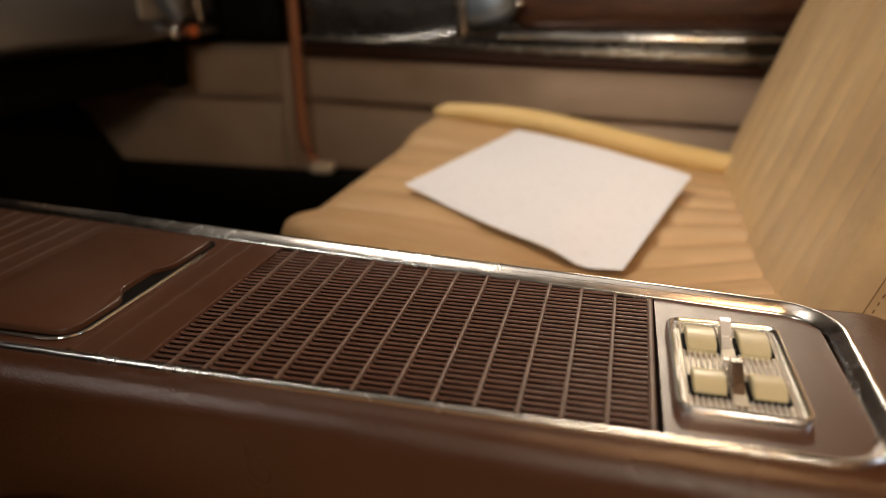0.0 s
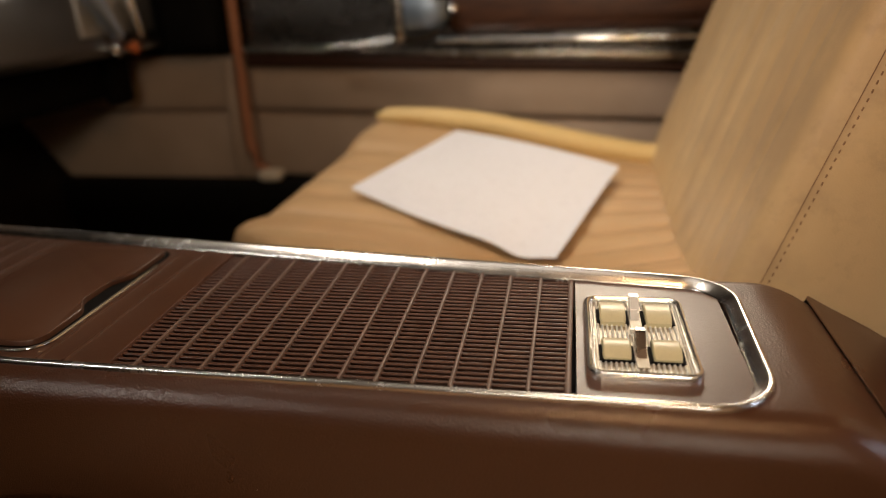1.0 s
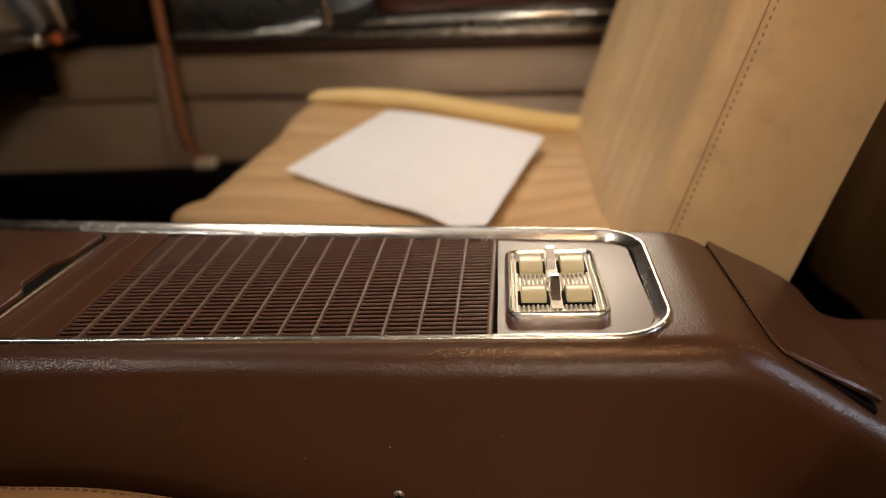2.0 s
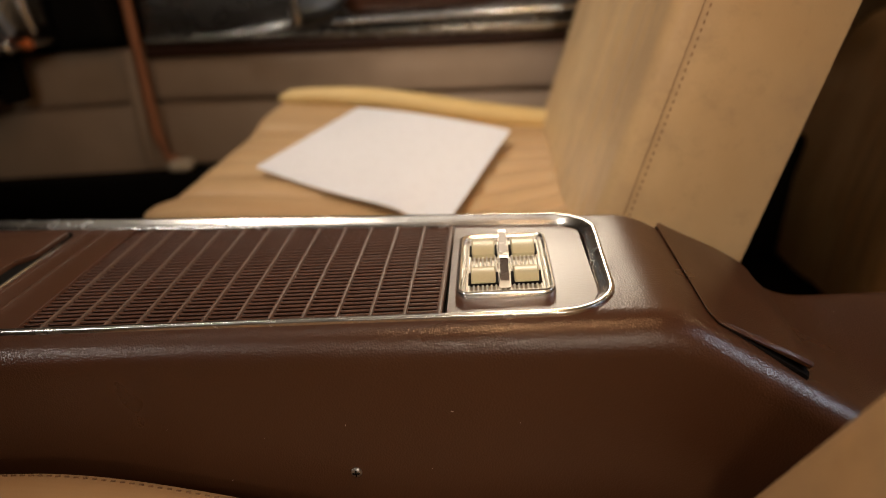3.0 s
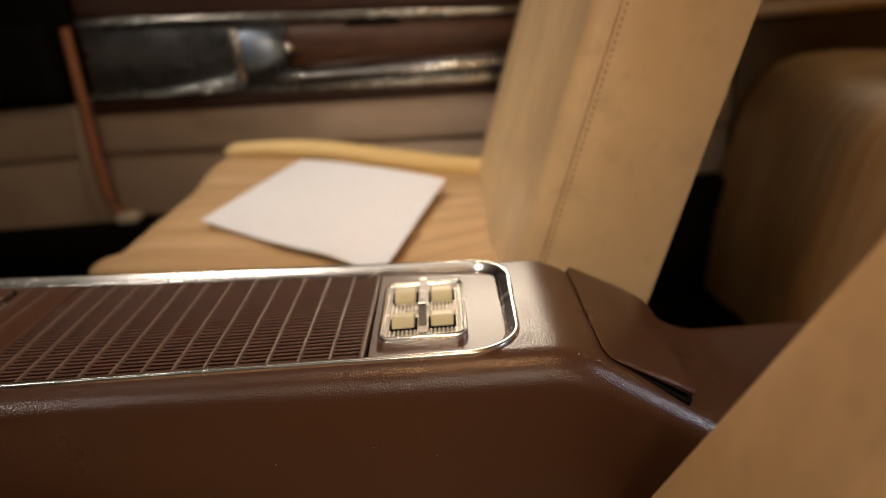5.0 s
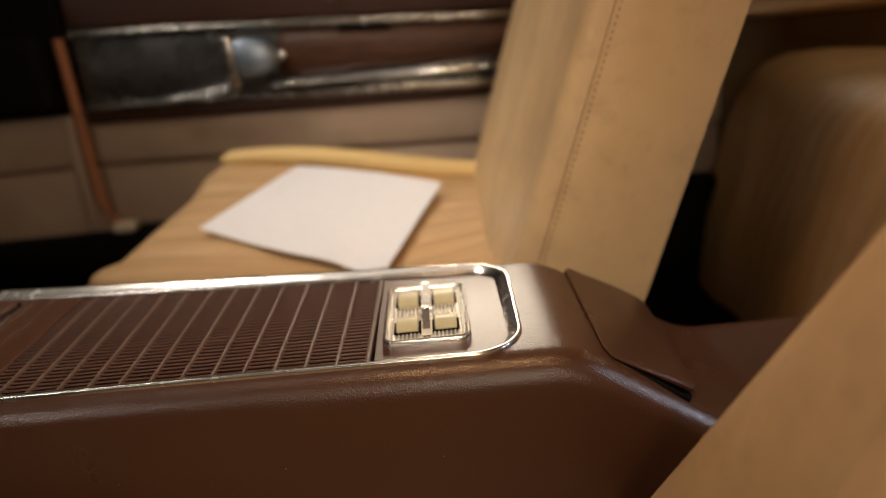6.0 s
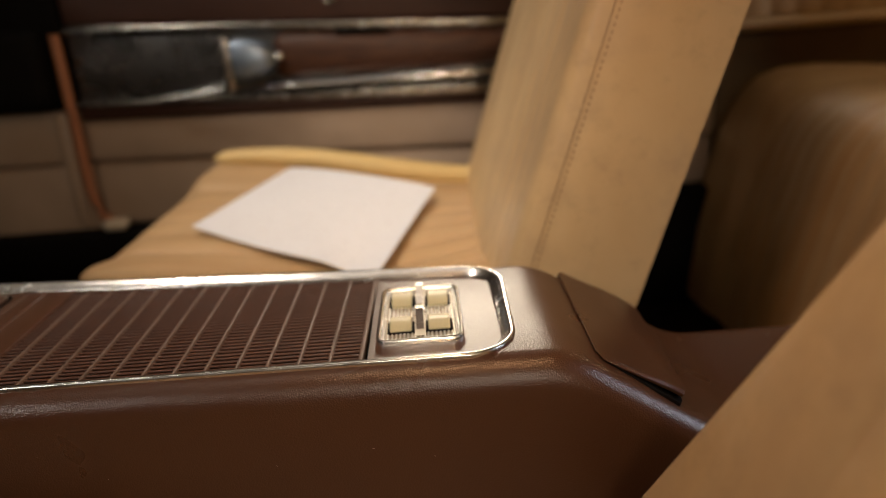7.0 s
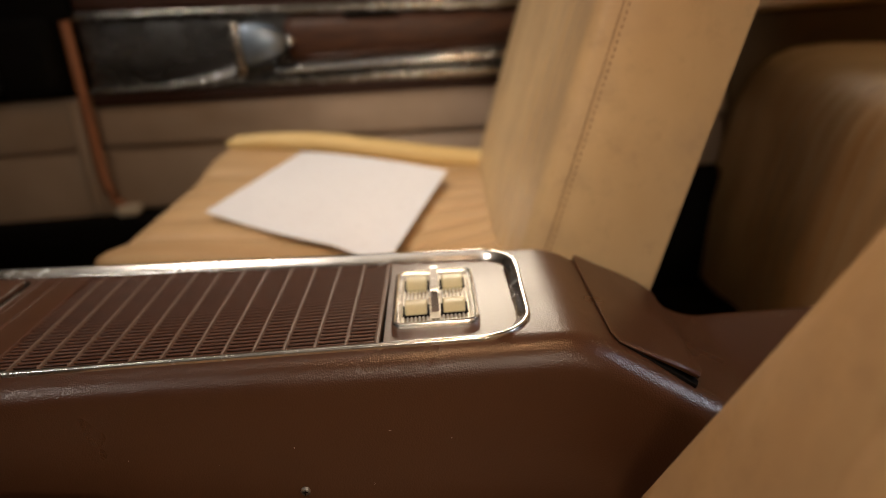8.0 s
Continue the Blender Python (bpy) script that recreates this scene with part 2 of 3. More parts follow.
slab("rear_bulkhead", (1.4, -0.86, 0.2), (1.5, 0.98, 0.95), DARK_BROWN, "dark brown bulkhead behind the rear seat", category="wall")
slab("front_bulkhead", (-1.3, -0.86, 0.2), (-1.24, 0.98, 0.9), BLACK, "black bulkhead in front of the footwells", category="wall")

# ---- centre console ----
TOP, PANEL_Z = 0.5528, 0.5488
console = thing("centre_console", (-0.2, 0.08, 0.2), "long brown leather centre console with chrome rim", "console")


def crest(x):
    """Height of the console's back along the car: level, then falling to the tunnel."""
    total = 0.0
    for k in range(-6, 7):
        u = x + 0.017 * k / 6
        total += min(TOP, max(0.474, TOP - 0.64 * (u - 0.137)))
    return total / 13


def far_rim(x):
    return 0.1605 - 0.113 * x


def near_rim(x):
    return -0.0095 - 0.012 * x


RIM_END = 0.105


def fillet(a, corner, b, r, steps=18):
    """Points of a round corner of radius r between the lines to a and to b."""
    a, corner, b = Vector(a), Vector(corner), Vector(b)
    to_a, to_b = (a - corner).normalized(), (b - corner).normalized()
    half = to_a.angle(to_b) / 2
    middle = corner + (to_a + to_b).normalized() * (r / math.sin(half))
    start = corner + to_a * (r / math.tan(half)) - middle
    end = corner + to_b * (r / math.tan(half)) - middle
    turn = start.angle_signed(end)
    found = []
    for k in range(steps + 1):
        q = start.copy()
        q.rotate(Matrix.Rotation(-turn * k / steps, 2))
        found.append(tuple(middle + q))
    return found


def rim_path():
    """The outer line of the chrome rim: near side, round end, far side."""
    near_corner, far_corner = (0.1025, near_rim(0.1025)), (0.1075, far_rim(0.1075))
    near_front, far_front = (-1.15, near_rim(-1.15)), (-1.15, far_rim(-1.15))
    bend_near = fillet(near_front, near_corner, far_corner, 0.036)
    bend_far = fillet(near_corner, far_corner, far_front, 0.036)
    found = [(x, near_rim(x)) for x in (-1.15 + 0.05 * k for k in range(24))] + [(0.03, near_rim(0.03))]
    found += bend_near
    for k in range(1, 6):
        found.append(tuple(Vector(bend_near[-1]).lerp(Vector(bend_far[0]), k / 6)))
    found += bend_far
    found += [(x, far_rim(x)) for x in (0.04 - 0.05 * k for k in range(24))]
    return found


RIM_LINE = rim_path()


def rim_normals():
    found = []
    for i in range(len(RIM_LINE)):
        a, b = RIM_LINE[max(i - 1, 0)], RIM_LINE[min(i + 1, len(RIM_LINE) - 1)]
        d = Vector((b[0] - a[0], b[1] - a[1])).normalized()
        found.append(Vector((-d.y, d.x)))
    return found


RIM_IN = rim_normals()


def well(x, inset):
    """The two sides of the well inside the rim, moved inwards."""
    line = [(p[0] + n.x * inset, p[1] + n.y * inset) for p, n in zip(RIM_LINE, RIM_IN)]
    last = max(range(len(line)), key=lambda i: line[i][0])
    near, far = line[:last + 1], line[last:][::-1]
    x = min(x, line[last][0] - 0.0002)
    lo = float(np.interp(x, [p[0] for p in near], [p[1] for p in near]))
    hi = float(np.interp(x, [p[0] for p in far], [p[1] for p in far]))
    return lo, hi


def console_loop(x):
    top = crest(x)
    near, far = -0.0225 - 0.004 * smooth_step(-0.3, 0.1, x), far_rim(min(x, 0.1)) + 0.016
    near -= 0.004 * smooth_step(0.1, 0.25, x)
    r = 0.021
    loop = [(x, near - 0.012, 0.2), (x, near - 0.009, 0.34), (x, near - 0.004, 0.42), (x, near - 0.0005, top - 0.045)]
    for k in range(9):
        a = radians(180 - 90 * k / 8)
        loop.append((x, near + r + r * math.cos(a) * (0.75 if k > 6 else 1), top - r + r * math.sin(a)))
    if x < RIM_END - 0.003:
        lo, hi = well(x, 0.003)
        loop += [(x, lo, top), (x, lo, top - 0.028), (x, (lo + hi) / 2, top - 0.028), (x, hi, top - 0.028), (x, hi, top)]
    else:
        lo, hi = 0.03, 0.13
        loop += [(x, lo + (hi - lo) * k / 4, top) for k in range(5)]
    for k in range(9):
        a = radians(90 - 90 * k / 8)
        loop.append((x, far - r + r * math.cos(a), top - r + r * math.sin(a)))
    loop += [(x, far, top - 0.05), (x, far + 0.004, 0.34), (x, far + 0.006, 0.2)]
    return loop


stations = [-1.2 + 0.05 * k for k in range(25)] + [0.05 + 0.005 * k for k in range(10)] + [0.0975, 0.099, 0.1005]
stations += [0.105 + 0.004 * k for k in range(46)] + [0.3 + 0.05 * k for k in range(14)]
part("body", loft([console_loop(x) for x in stations]), BROWN, console)


def rim():
    """A rounded outer lip that runs over into a slope down into the well."""
    profile = [(-0.0014, -0.006), (-0.0014, -0.002), (-0.0011, -0.001), (-0.0004, -0.0003), (0.0004, 0.0), (0.0014, -0.0001), (0.0024, -0.0006),
               (0.0036, -0.0015), (0.0052, -0.0028), (0.0068, -0.0042), (0.0082, -0.0056), (0.0088, -0.0066), (0.0088, -0.009)]
    return loft([[(p[0] + n.x * u, p[1] + n.y * u, TOP + v + 0.0024) for u, v in profile] for p, n in zip(RIM_LINE, RIM_IN)])


part("rim", rim(), CHROME_WORN, console, "worn chrome rim")


def well_slab(x0, x1, z0, z1, steps=12, inset=0.008):
    """A slab that fills the well between two stations."""
    loops = []
    for k in range(steps + 1):
        x = x0 + (x1 - x0) * k / steps
        lo, hi = well(x, inset)
        loops.append([(x, lo, z0), (x, lo, z1), (x, (2 * lo + hi) / 3, z1), (x, (lo + 2 * hi) / 3, z1), (x, hi, z1), (x, hi, z0)])
    return loft(loops)


part("switch_panel", well_slab(0.0015, 0.0955, TOP - 0.027, PANEL_Z, 16), PANEL, console, "brown grained vinyl panel")
part("front_panel", well_slab(-1.15, -0.277, TOP - 0.027, PANEL_Z, 16), PANEL, console, "brown grained vinyl panel")
part("grille_bed", well_slab(-0.277, 0.0015, TOP - 0.027, PANEL_Z - 0.013, 4), BLACK, console, "black bed under the grille")


def slat_bm(x0, x1, y, z):
    """One louvre of the grille: a bar with a half-round top."""
    section = [(0.0008, -0.009), (0.0003, -0.0026), (-0.0012, -0.0008)]
    section += [(-0.0012 * math.cos(radians(a)), -0.0008 + 0.0008 * math.sin(radians(a))) for a in range(20, 161, 20)]
    section += [(0.0012, -0.0009), (0.001, -0.009)]
    return loft([[(x, y + a, z + b) for a, b in section] for x in (x0, x1)])


# louvres and cross ribs of the air grille
GRILLE_LEFT, PITCH = -0.277, 0.0054
y = 0.004
while y < far_rim(GRILLE_LEFT) - 0.011:
    right = min(-0.003, (0.1605 - 0.006 - y) / 0.113)
    part("slat", slat_bm(GRILLE_LEFT, right, y, PANEL_Z - 0.0012), SLAT, console)
    y += PITCH
for k in range(14):
    x_near, x_far = (-0.0035 - 0.0213 * k, -0.001 - 0.0219 * k) if k < 13 else (GRILLE_LEFT + 0.001, GRILLE_LEFT - 0.002)
    w = 0.0012 if k else 0.0018
    top = PANEL_Z + 0.0002
    lo, hi = well(x_near, 0.0075)[0], well(x_far, 0.0085)[1]
    rib = loft([[(x - w, yy, top - 0.006), (x - w, yy, top - 0.0008), (x - 0.7 * w, yy, top - 0.0002), (x - 0.25 * w, yy, top), (x + 0.25 * w, yy, top), (x + 0.7 * w, yy, top - 0.0002), (x + w, yy, top - 0.0008), (x + w, yy, top - 0.006)] for x, yy in ((x_near, lo), (x_far, hi))])
    part("rib", rib, RIB if k < 13 else SLAT, console)

# ridges pressed across the front panel
for x in [-0.305, -0.3235] + [-0.452 - 0.02 * k for k in range(16)]:
    lo, hi = well(x, 0.011)
    part("ridge", loft([[(x - 0.0022, yy, PANEL_Z - 0.001), (x - 0.0012, yy, PANEL_Z + 0.0009), (x, yy, PANEL_Z + 0.0013), (x + 0.0012, yy, PANEL_Z + 0.0009), (x + 0.0022, yy, PANEL_Z - 0.001)] for yy in (lo, hi)]), PANEL, console)

# lid with a finger notch, in front of the grille
lid_points = []
lid_lo, lid_hi, lid_y0, lid_y1, lr = -0.432, -0.333, 0.018, 0.18, 0.012
for cx, cy, start in ((lid_hi - lr, lid_y0 + lr, -90), (lid_hi - lr, lid_y1 - lr, 0), (lid_lo + lr, lid_y1 - lr, 90), (lid_lo + lr, lid_y0 + lr, 180)):
    for k in range(6):
        a = radians(start + 18 * k)
        lid_points.append((cx + lr * math.cos(a), cy + lr * math.sin(a)))
    if start == -90:
        for k in range(13):
            v = k / 12
            lid_points.append((lid_hi - 0.010 * (smooth_step(0, 0.3, v) - smooth_step(0.7, 1, v)), 0.062 + 0.066 * v))
part("lid", prism(lid_points, PANEL_Z - 0.004, PANEL_Z + 0.0045, 0.0016), PANEL, console, "brown lid with a finger notch")
# Black slab on the panel paints the shade in the lid's gap and notch.
part("lid_gap_shade", prism(outline((lid_lo - 0.003, lid_y0 - 0.003), (lid_hi + 0.0035, lid_y1 + 0.003), 0.014), PANEL_Z - 0.006, PANEL_Z + 0.0004), BLACK, console, "black slab painting the shade in the gap round the lid")
strip = [(-0.46, lid_y0 - 0.0045)] + [(lid_hi - lr + (lr + 0.005) * math.cos(radians(a)), lid_y0 + lr + (lr + 0.0055) * math.sin(radians(a))) for a in range(-90, 1, 15)] + [(lid_hi + 0.005, lid_y1 - 0.03)]
part("lid_edge_strip", tube([(x, yy, PANEL_Z + 0.001) for x, yy in strip], 0.0012, 8), CHROME, console, "thin chrome strip round the lid")

# ash tray flap on the sloping rear end
FLAP_N = Vector((0.64, 0, 1)).normalized()


def on_slope(x, yy, lift):
    return Vector((x, yy, TOP - 0.64 * (x - 0.137))) + FLAP_N * lift


flap_outline = []
for (ax, ay), (bx, by) in (((0.157, -0.004), (0.16, 0.166)), ((0.16, 0.166), (0.226, 0.152)), ((0.226, 0.152), (0.214, -0.012)), ((0.214, -0.012), (0.157, -0.004))):
    for k in range(8):
        u = 0.06 + 0.88 * k / 7
        px, py = ax + (bx - ax) * u, ay + (by - ay) * u
        if abs(ax - 0.226) < 1e-6:
            px += 0.0075 * math.exp(-((py - 0.09) / 0.018) ** 2)
        flap_outline.append((px, py))
cx, cy = 0.189, 0.077
flap_loops = []
for lift, shrink in ((0.0026, 0.975), (0.0036, 0.995), (0.006, 1.0), (0.0078, 0.985), (0.0084, 0.955)):
    flap_loops.append([on_slope(cx + (px - cx) * shrink, cy + (py - cy) * shrink, lift * (0.22 + 0.78 * smooth_step(0.155, 0.215, px)) + 0.001 * smooth_step(0.165, 0.213, px) * (1 - smooth_step(-0.01, 0.11, py))) for px, py in flap_outline])
part("ashtray_flap", loft(flap_loops), BROWN, console, "brown leather ashtray flap")
# Black slab, stretched past the near edge, paints the shade under the flap.
part("ashtray_gap_shade", loft([[on_slope(cx + (px - cx) * s, cy + (py - cy) * s - 0.0055 * smooth_step(0.16, 0.213, px) * (1 - smooth_step(0.0, 0.06, py)), lift) for px, py in flap_outline] for lift, s in ((-0.006, 0.99), (0.0012, 0.985))]), BLACK, console, "black slab painting the shade in the gap under the ashtray flap")

# cross-head screw in the side
screw_y = -0.0276
head = loft([[(-0.06 + rr * math.cos(radians(a)), screw_y - d, 0.4565 + rr * math.sin(radians(a))) for a in range(0, 360, 30)] for rr, d in ((0.0036, -0.002), (0.0036, 0.0006), (0.0026, 0.0014), (0.0009, 0.0017))])
screw = part("screw", head, STEEL, console, "steel cross-head screw")
for lo, hi in (((-0.0622, screw_y - 0.0021, 0.4561), (-0.0578, screw_y - 0.001, 0.4569)), ((-0.0604, screw_y - 0.0021, 0.4543), (-0.0596, screw_y - 0.001, 0.4587))):
    part("slot", block(lo, hi), BLACK, screw)

# lint on the leather
lint = bmesh.new()
rng = random.Random(4)
for k in range(46):
    x = rng.uniform(-0.2, 0.42)
    if k % 3:
        p = Vector((x, -0.0272 - rng.uniform(0.0, 0.0012), rng.uniform(0.43, 0.5)))
        if x > 0.1:
            p = Vector((rng.uniform(0.25, 0.42), rng.uniform(0.02, 0.15), 0.4745))
    else:
        p = Vector((rng.uniform(0.24, 0.4), rng.uniform(0.0, 0.16), 0.4745))
    d = Vector((rng.uniform(-1, 1), rng.uniform(-1, 1), rng.uniform(-0.4, 0.4))).normalized() * rng.uniform(0.0003, 0.0009)
    merge(lint, tube([p - d, p + d], rng.uniform(0.00008, 0.00014), 4))
tagged(part("lint", lint, PAPER, console, "pale specks of lint"), kind="stuff")

# ---- window switch plate ----
switches = thing("window_switch_plate", (0.039, 0.064, PANEL_Z), "chrome plate with four cream window rockers", "switch")
px0, px1, py0, py1 = 0.0065, 0.0695, 0.0165, 0.1155
rim_loops = []
for inset, z in ((0.0, -0.001), (0.0, 0.0042), (0.0008, 0.0056), (0.0022, 0.006), (0.0034, 0.0052), (0.0042, 0.0038), (0.0042, 0.001)):
    rim_loops.append([(x, yy, PANEL_Z + z) for x, yy in outline((px0 + inset, py0 + inset), (px1 - inset, py1 - inset), 0.0085 - inset, 6)])
part("plate_rim", loft(rim_loops, caps=False), BRIGHT, switches, "bright chrome rim")
part("plate_bed", prism(outline((px0 + 0.003, py0 + 0.003), (px1 - 0.003, py1 - 0.003), 0.005), PANEL_Z, PANEL_Z + 0.0024), GROOVE, switches)
ribs = 19
for k in range(ribs):
    x = px0 + 0.0055 + (px1 - px0 - 0.011) * k / (ribs - 1)
    part("plate_rib", loft([[(x - 0.0009, yy, PANEL_Z + 0.002), (x - 0.0006, yy, PANEL_Z + 0.0031), (x, yy, PANEL_Z + 0.0035), (x + 0.0006, yy, PANEL_Z + 0.0031), (x + 0.0009, yy, PANEL_Z + 0.002)] for yy in (py0 + 0.0048, py1 - 0.0048)]), RIBBED, switches)


def rocker_bm(x, yy):
    w, h = 0.008, (0.0118 if yy < 0.06 else 0.0142)
    loops = []
    for k in range(9):
        v = -1 + 2 * k / 8
        top = PANEL_Z + 0.0088 - 0.0035 * v * v
        yv = yy + h * v
        ww = w - (0.0006 if abs(v) == 1 else 0)
        loops.append([(x - ww, yv, PANEL_Z + 0.002), (x - ww, yv, top - 0.0008), (x - ww + 0.0008, yv, top), (x + ww - 0.0008, yv, top), (x + ww, yv, top - 0.0008), (x + ww, yv, PANEL_Z + 0.002)])
    return loft(loops)


for yy in (0.0455, 0.092):
    for side in (-1, 1):
        x = 0.038 + side * 0.0139
        part("slot", block((x - 0.0098, yy - 0.0125, PANEL_Z + 0.001), (x + 0.0098, yy + 0.005, PANEL_Z + 0.0042)), BLACK, switches)
        part("rocker", rocker_bm(x, yy), ROCKER, switches, "aged cream plastic rocker")
    part("lever_slot", block((0.0346, yy - 0.019, PANEL_Z + 0.001), (0.0414, yy + 0.017, PANEL_Z + 0.0040)), GROOVE, switches)
    foot = [(yy - 0.012, 0.002), (yy + 0.007, 0.0122), (yy + 0.0085, 0.0128), (yy + 0.0125, 0.0128), (yy + 0.0135, 0.0122), (yy + 0.014, 0.0025)]
    lever = [[(x, v, PANEL_Z + z) for v, z in foot] for x in (0.0353, 0.0407)]
    # Levers alike; bright reflection painted on the upper, dark on the lower.
    part("lever", loft(lever), RIBBED if yy > 0.06 else DARK_MIRROR, switches, "small metal lever", smooth=False)


part("lever_stop", block((0.0335, 0.0668, PANEL_Z + 0.002), (0.0425, 0.0692, PANEL_Z + 0.0062), 0.0005), RIBBED, switches, "bright bar between the levers")


# ---- front passenger seat ----
def flute(v, pitch, depth):
    """Pleats: padded strips with narrow furrows between them."""
    u = abs(math.sin(math.pi * v / pitch))
    return depth * (u ** 0.6 - 1.0)


def cushion_bm(height, x_front, x_rear, y0, y1, corner, pad, base, pleat=(0.045, 0.005), nx=54, ny=170, taper=None):
    """A seat cushion: a padded top over a rounded outline, with sides down to its base."""
    bm = bmesh.new()
    rows = []
    for j in range(ny + 1):
        yy = y0 + (y1 - y0) * j / ny
        edge = min(yy - y0, y1 - yy)
        front = x_front(yy) + (taper(yy) if taper else rounded(yy - y0, corner)) + rounded(y1 - yy, corner * 0.35)
        row = []
        for i in range(nx + 1):
            u = i / nx
            u = u * u * (3 - 2 * u) * 0.35 + u * 0.65
            x = front + (x_rear - front) * u
            z = height(x, yy) - rounded(edge, pad) - rounded(x - front, pad) * (0.8 if edge > pad else 0.4)
            if edge > 0.07:
                z += flute(yy - y0, *pleat) * smooth_step(0.07, 0.09, edge) * smooth_step(0.0, 0.03, x - front)
            row.append(bm.verts.new((x, yy, z)))
        rows.append(row)
    for a, b in zip(rows, rows[1:]):
        for i in range(nx):
            bm.faces.new((a[i], a[i + 1], b[i + 1], b[i]))
    border = [r[0] for r in rows] + rows[-1][1:] + [r[-1] for r in reversed(rows[:-1])] + list(reversed(rows[0][1:-1]))
    lower = [bm.verts.new((v.co.x, v.co.y, base)) for v in border]
    for i in range(len(border)):
        j = (i + 1) % len(border)
        bm.faces.new((border[i], border[j], lower[j], lower[i]))
    return bm


def passenger_top(x, yy):
    """Height of the worn cushion: higher in front, sagging near the console."""
    u = smooth_step(-0.5, 0.25, x)
    front = 0.495 + 0.2 * (yy - 0.39)
    rear = 0.507 - 0.04 * (yy - 0.4)
    sag = 0.037 * math.exp(-(((x + 0.06) / 0.17) ** 2 + ((yy - 0.37) / 0.13) ** 2))
    swell = 0.02 * smooth_step(0.6, 0.69, yy) * (1 - smooth_step(-0.22, 0.12, x))
    return front + (rear - front) * u - sag + swell


def passenger_front(yy):
    return -0.378 + 0.25 * (yy - 0.39)


def inner_edge(yy):
    """The cushion narrows towards its front: a rounded nose, then a long slanting side."""
    nose = -0.018 * (1 - smooth_step(0.408, 0.428, yy))
    return nose + 0.38 * max(0.0, (0.402 - yy) / 0.187) ** 1.15


seat = thing("passenger_seat", (-0.1, 0.48, 0.2), "tan leather front seat with pleated cushion and backrest", "seat", "front seats")
part("seat_cushion", cushion_bm(passenger_top, passenger_front, 0.2, 0.215, 0.712, 0.2, 0.03, 0.3, taper=inner_edge), TAN, seat, "pleated tan leather cushion")
part("seat_frame", block((-0.3, 0.24, 0.2), (0.2, 0.74, 0.31), 0.01), BLACK, seat, "dark seat frame")
roll_line = []
for k in range(40):
    yy = 0.225 + 0.5 * k / 39
    x = passenger_front(yy) + inner_edge(yy) + 0.003
    roll_line.append((x, yy, passenger_top(x, yy) - 0.039))
part("front_piping", tube(roll_line, 0.009, 10), TAN, seat, "rounded leather piping under the cushion edge")
side_line = []
for k in range(25):
    x = -0.285 + 0.435 * k / 24
    side_line.append((x, 0.69, 0.566 - 0.006 * (x + 0.285) - 0.062 * smooth_step(-0.25, 0.2, x)))
part("side_bolster", tube(side_line, lambda u: 0.003 + 0.01 * smooth_step(0.0, 0.05, u) + 0.004 * smooth_step(0.05, 0.4, u), 16, 1.0), YELLOW, seat, "yellow leather bolster")


def recline(z):
    return 0.129 + 0.335 * (z - 0.5)


def backrest_bm(y0, y1, z0, z1, lean, thick, crown, inner=None, pleat=(0.05, 0.0034), nz=60, fold=0.0):
    """A reclined backrest: pleated front, rounded edges, flat sides and back."""
    loops = []
    across = 190
    for k in range(nz + 1):
        z = z0 + (z1 - z0) * k / nz
        xf = lean(z)
        a, b = y0, y1
        if inner:
            a, b = inner(z)
        top = rounded(z1 - z, 0.06) * 0.8
        loop = []
        for j in range(across + 1):
            v = j / across
            yy = a + (b - a) * v
            edge = min(yy - a, b - yy)
            x = xf - crown * (1 - (2 * v - 1) ** 2) + rounded(edge, 0.022) + top
            if edge > 0.06:
                bend = 0.006 * math.sin(9 * (z - 0.45)) + 0.004 * math.sin(23 * z + 4 * yy)
                x -= flute(yy - a + bend, *pleat) * smooth_step(0.06, 0.08, edge)
            if fold:
                line = a + 0.048 + 0.012 * math.sin(7.5 * (z - 0.42))
                x += fold * math.exp(-((yy - line) / 0.004) ** 2)
            loop.append((x, yy, z))
        back = xf + thick - top
        loop += [(xf + 0.05 + (back - xf - 0.05) * 0.3, b + 0.008, z), (back, b + 0.004, z), (back + 0.006, b - 0.02, z), (back + 0.006, a + 0.02, z), (back, a + 0.0005, z), (back - 0.035, a - 0.004, z), (xf + 0.06, a - 0.006, z), (xf + 0.035, a - 0.003, z)]
        loops.append(loop)
    return loft(loops)


part("backrest", backrest_bm(0.205, 0.735, 0.44, 1.12, lambda z: recline(z) - 0.016, 0.141, 0.003, fold=0.0014), TAN_WORN, seat, "reclined tan leather backrest with vertical pleats")
seam_line = [(recline(z) + 0.005, 0.2042, z) for z in (0.45 + 0.02 * k for k in range(33))]
part("seam", tube(seam_line, 0.00035, 5), SEAM, seat, "dark seam")
stitches = bmesh.new()
for k in range(104):
    z = 0.452 + 0.006 * k
    p = Vector((recline(z) + 0.0105, 0.2041, z))
    d = Vector((0.335, 0, 1)).normalized()
    merge(stitches, tube([p - d * 0.0014, p + d * 0.0014], 0.0006, 5))
tagged(part("stitching", stitches, SEAM, seat, "row of dark stitches"), kind="stuff")

# ---- sheet of paper on the seat ----
corner = [Vector((-0.268, 0.482, 0.517)), Vector((-0.014, 0.364, 0.482)), Vector((0.061, 0.57, 0.521)), Vector((-0.162, 0.668, 0.549))]


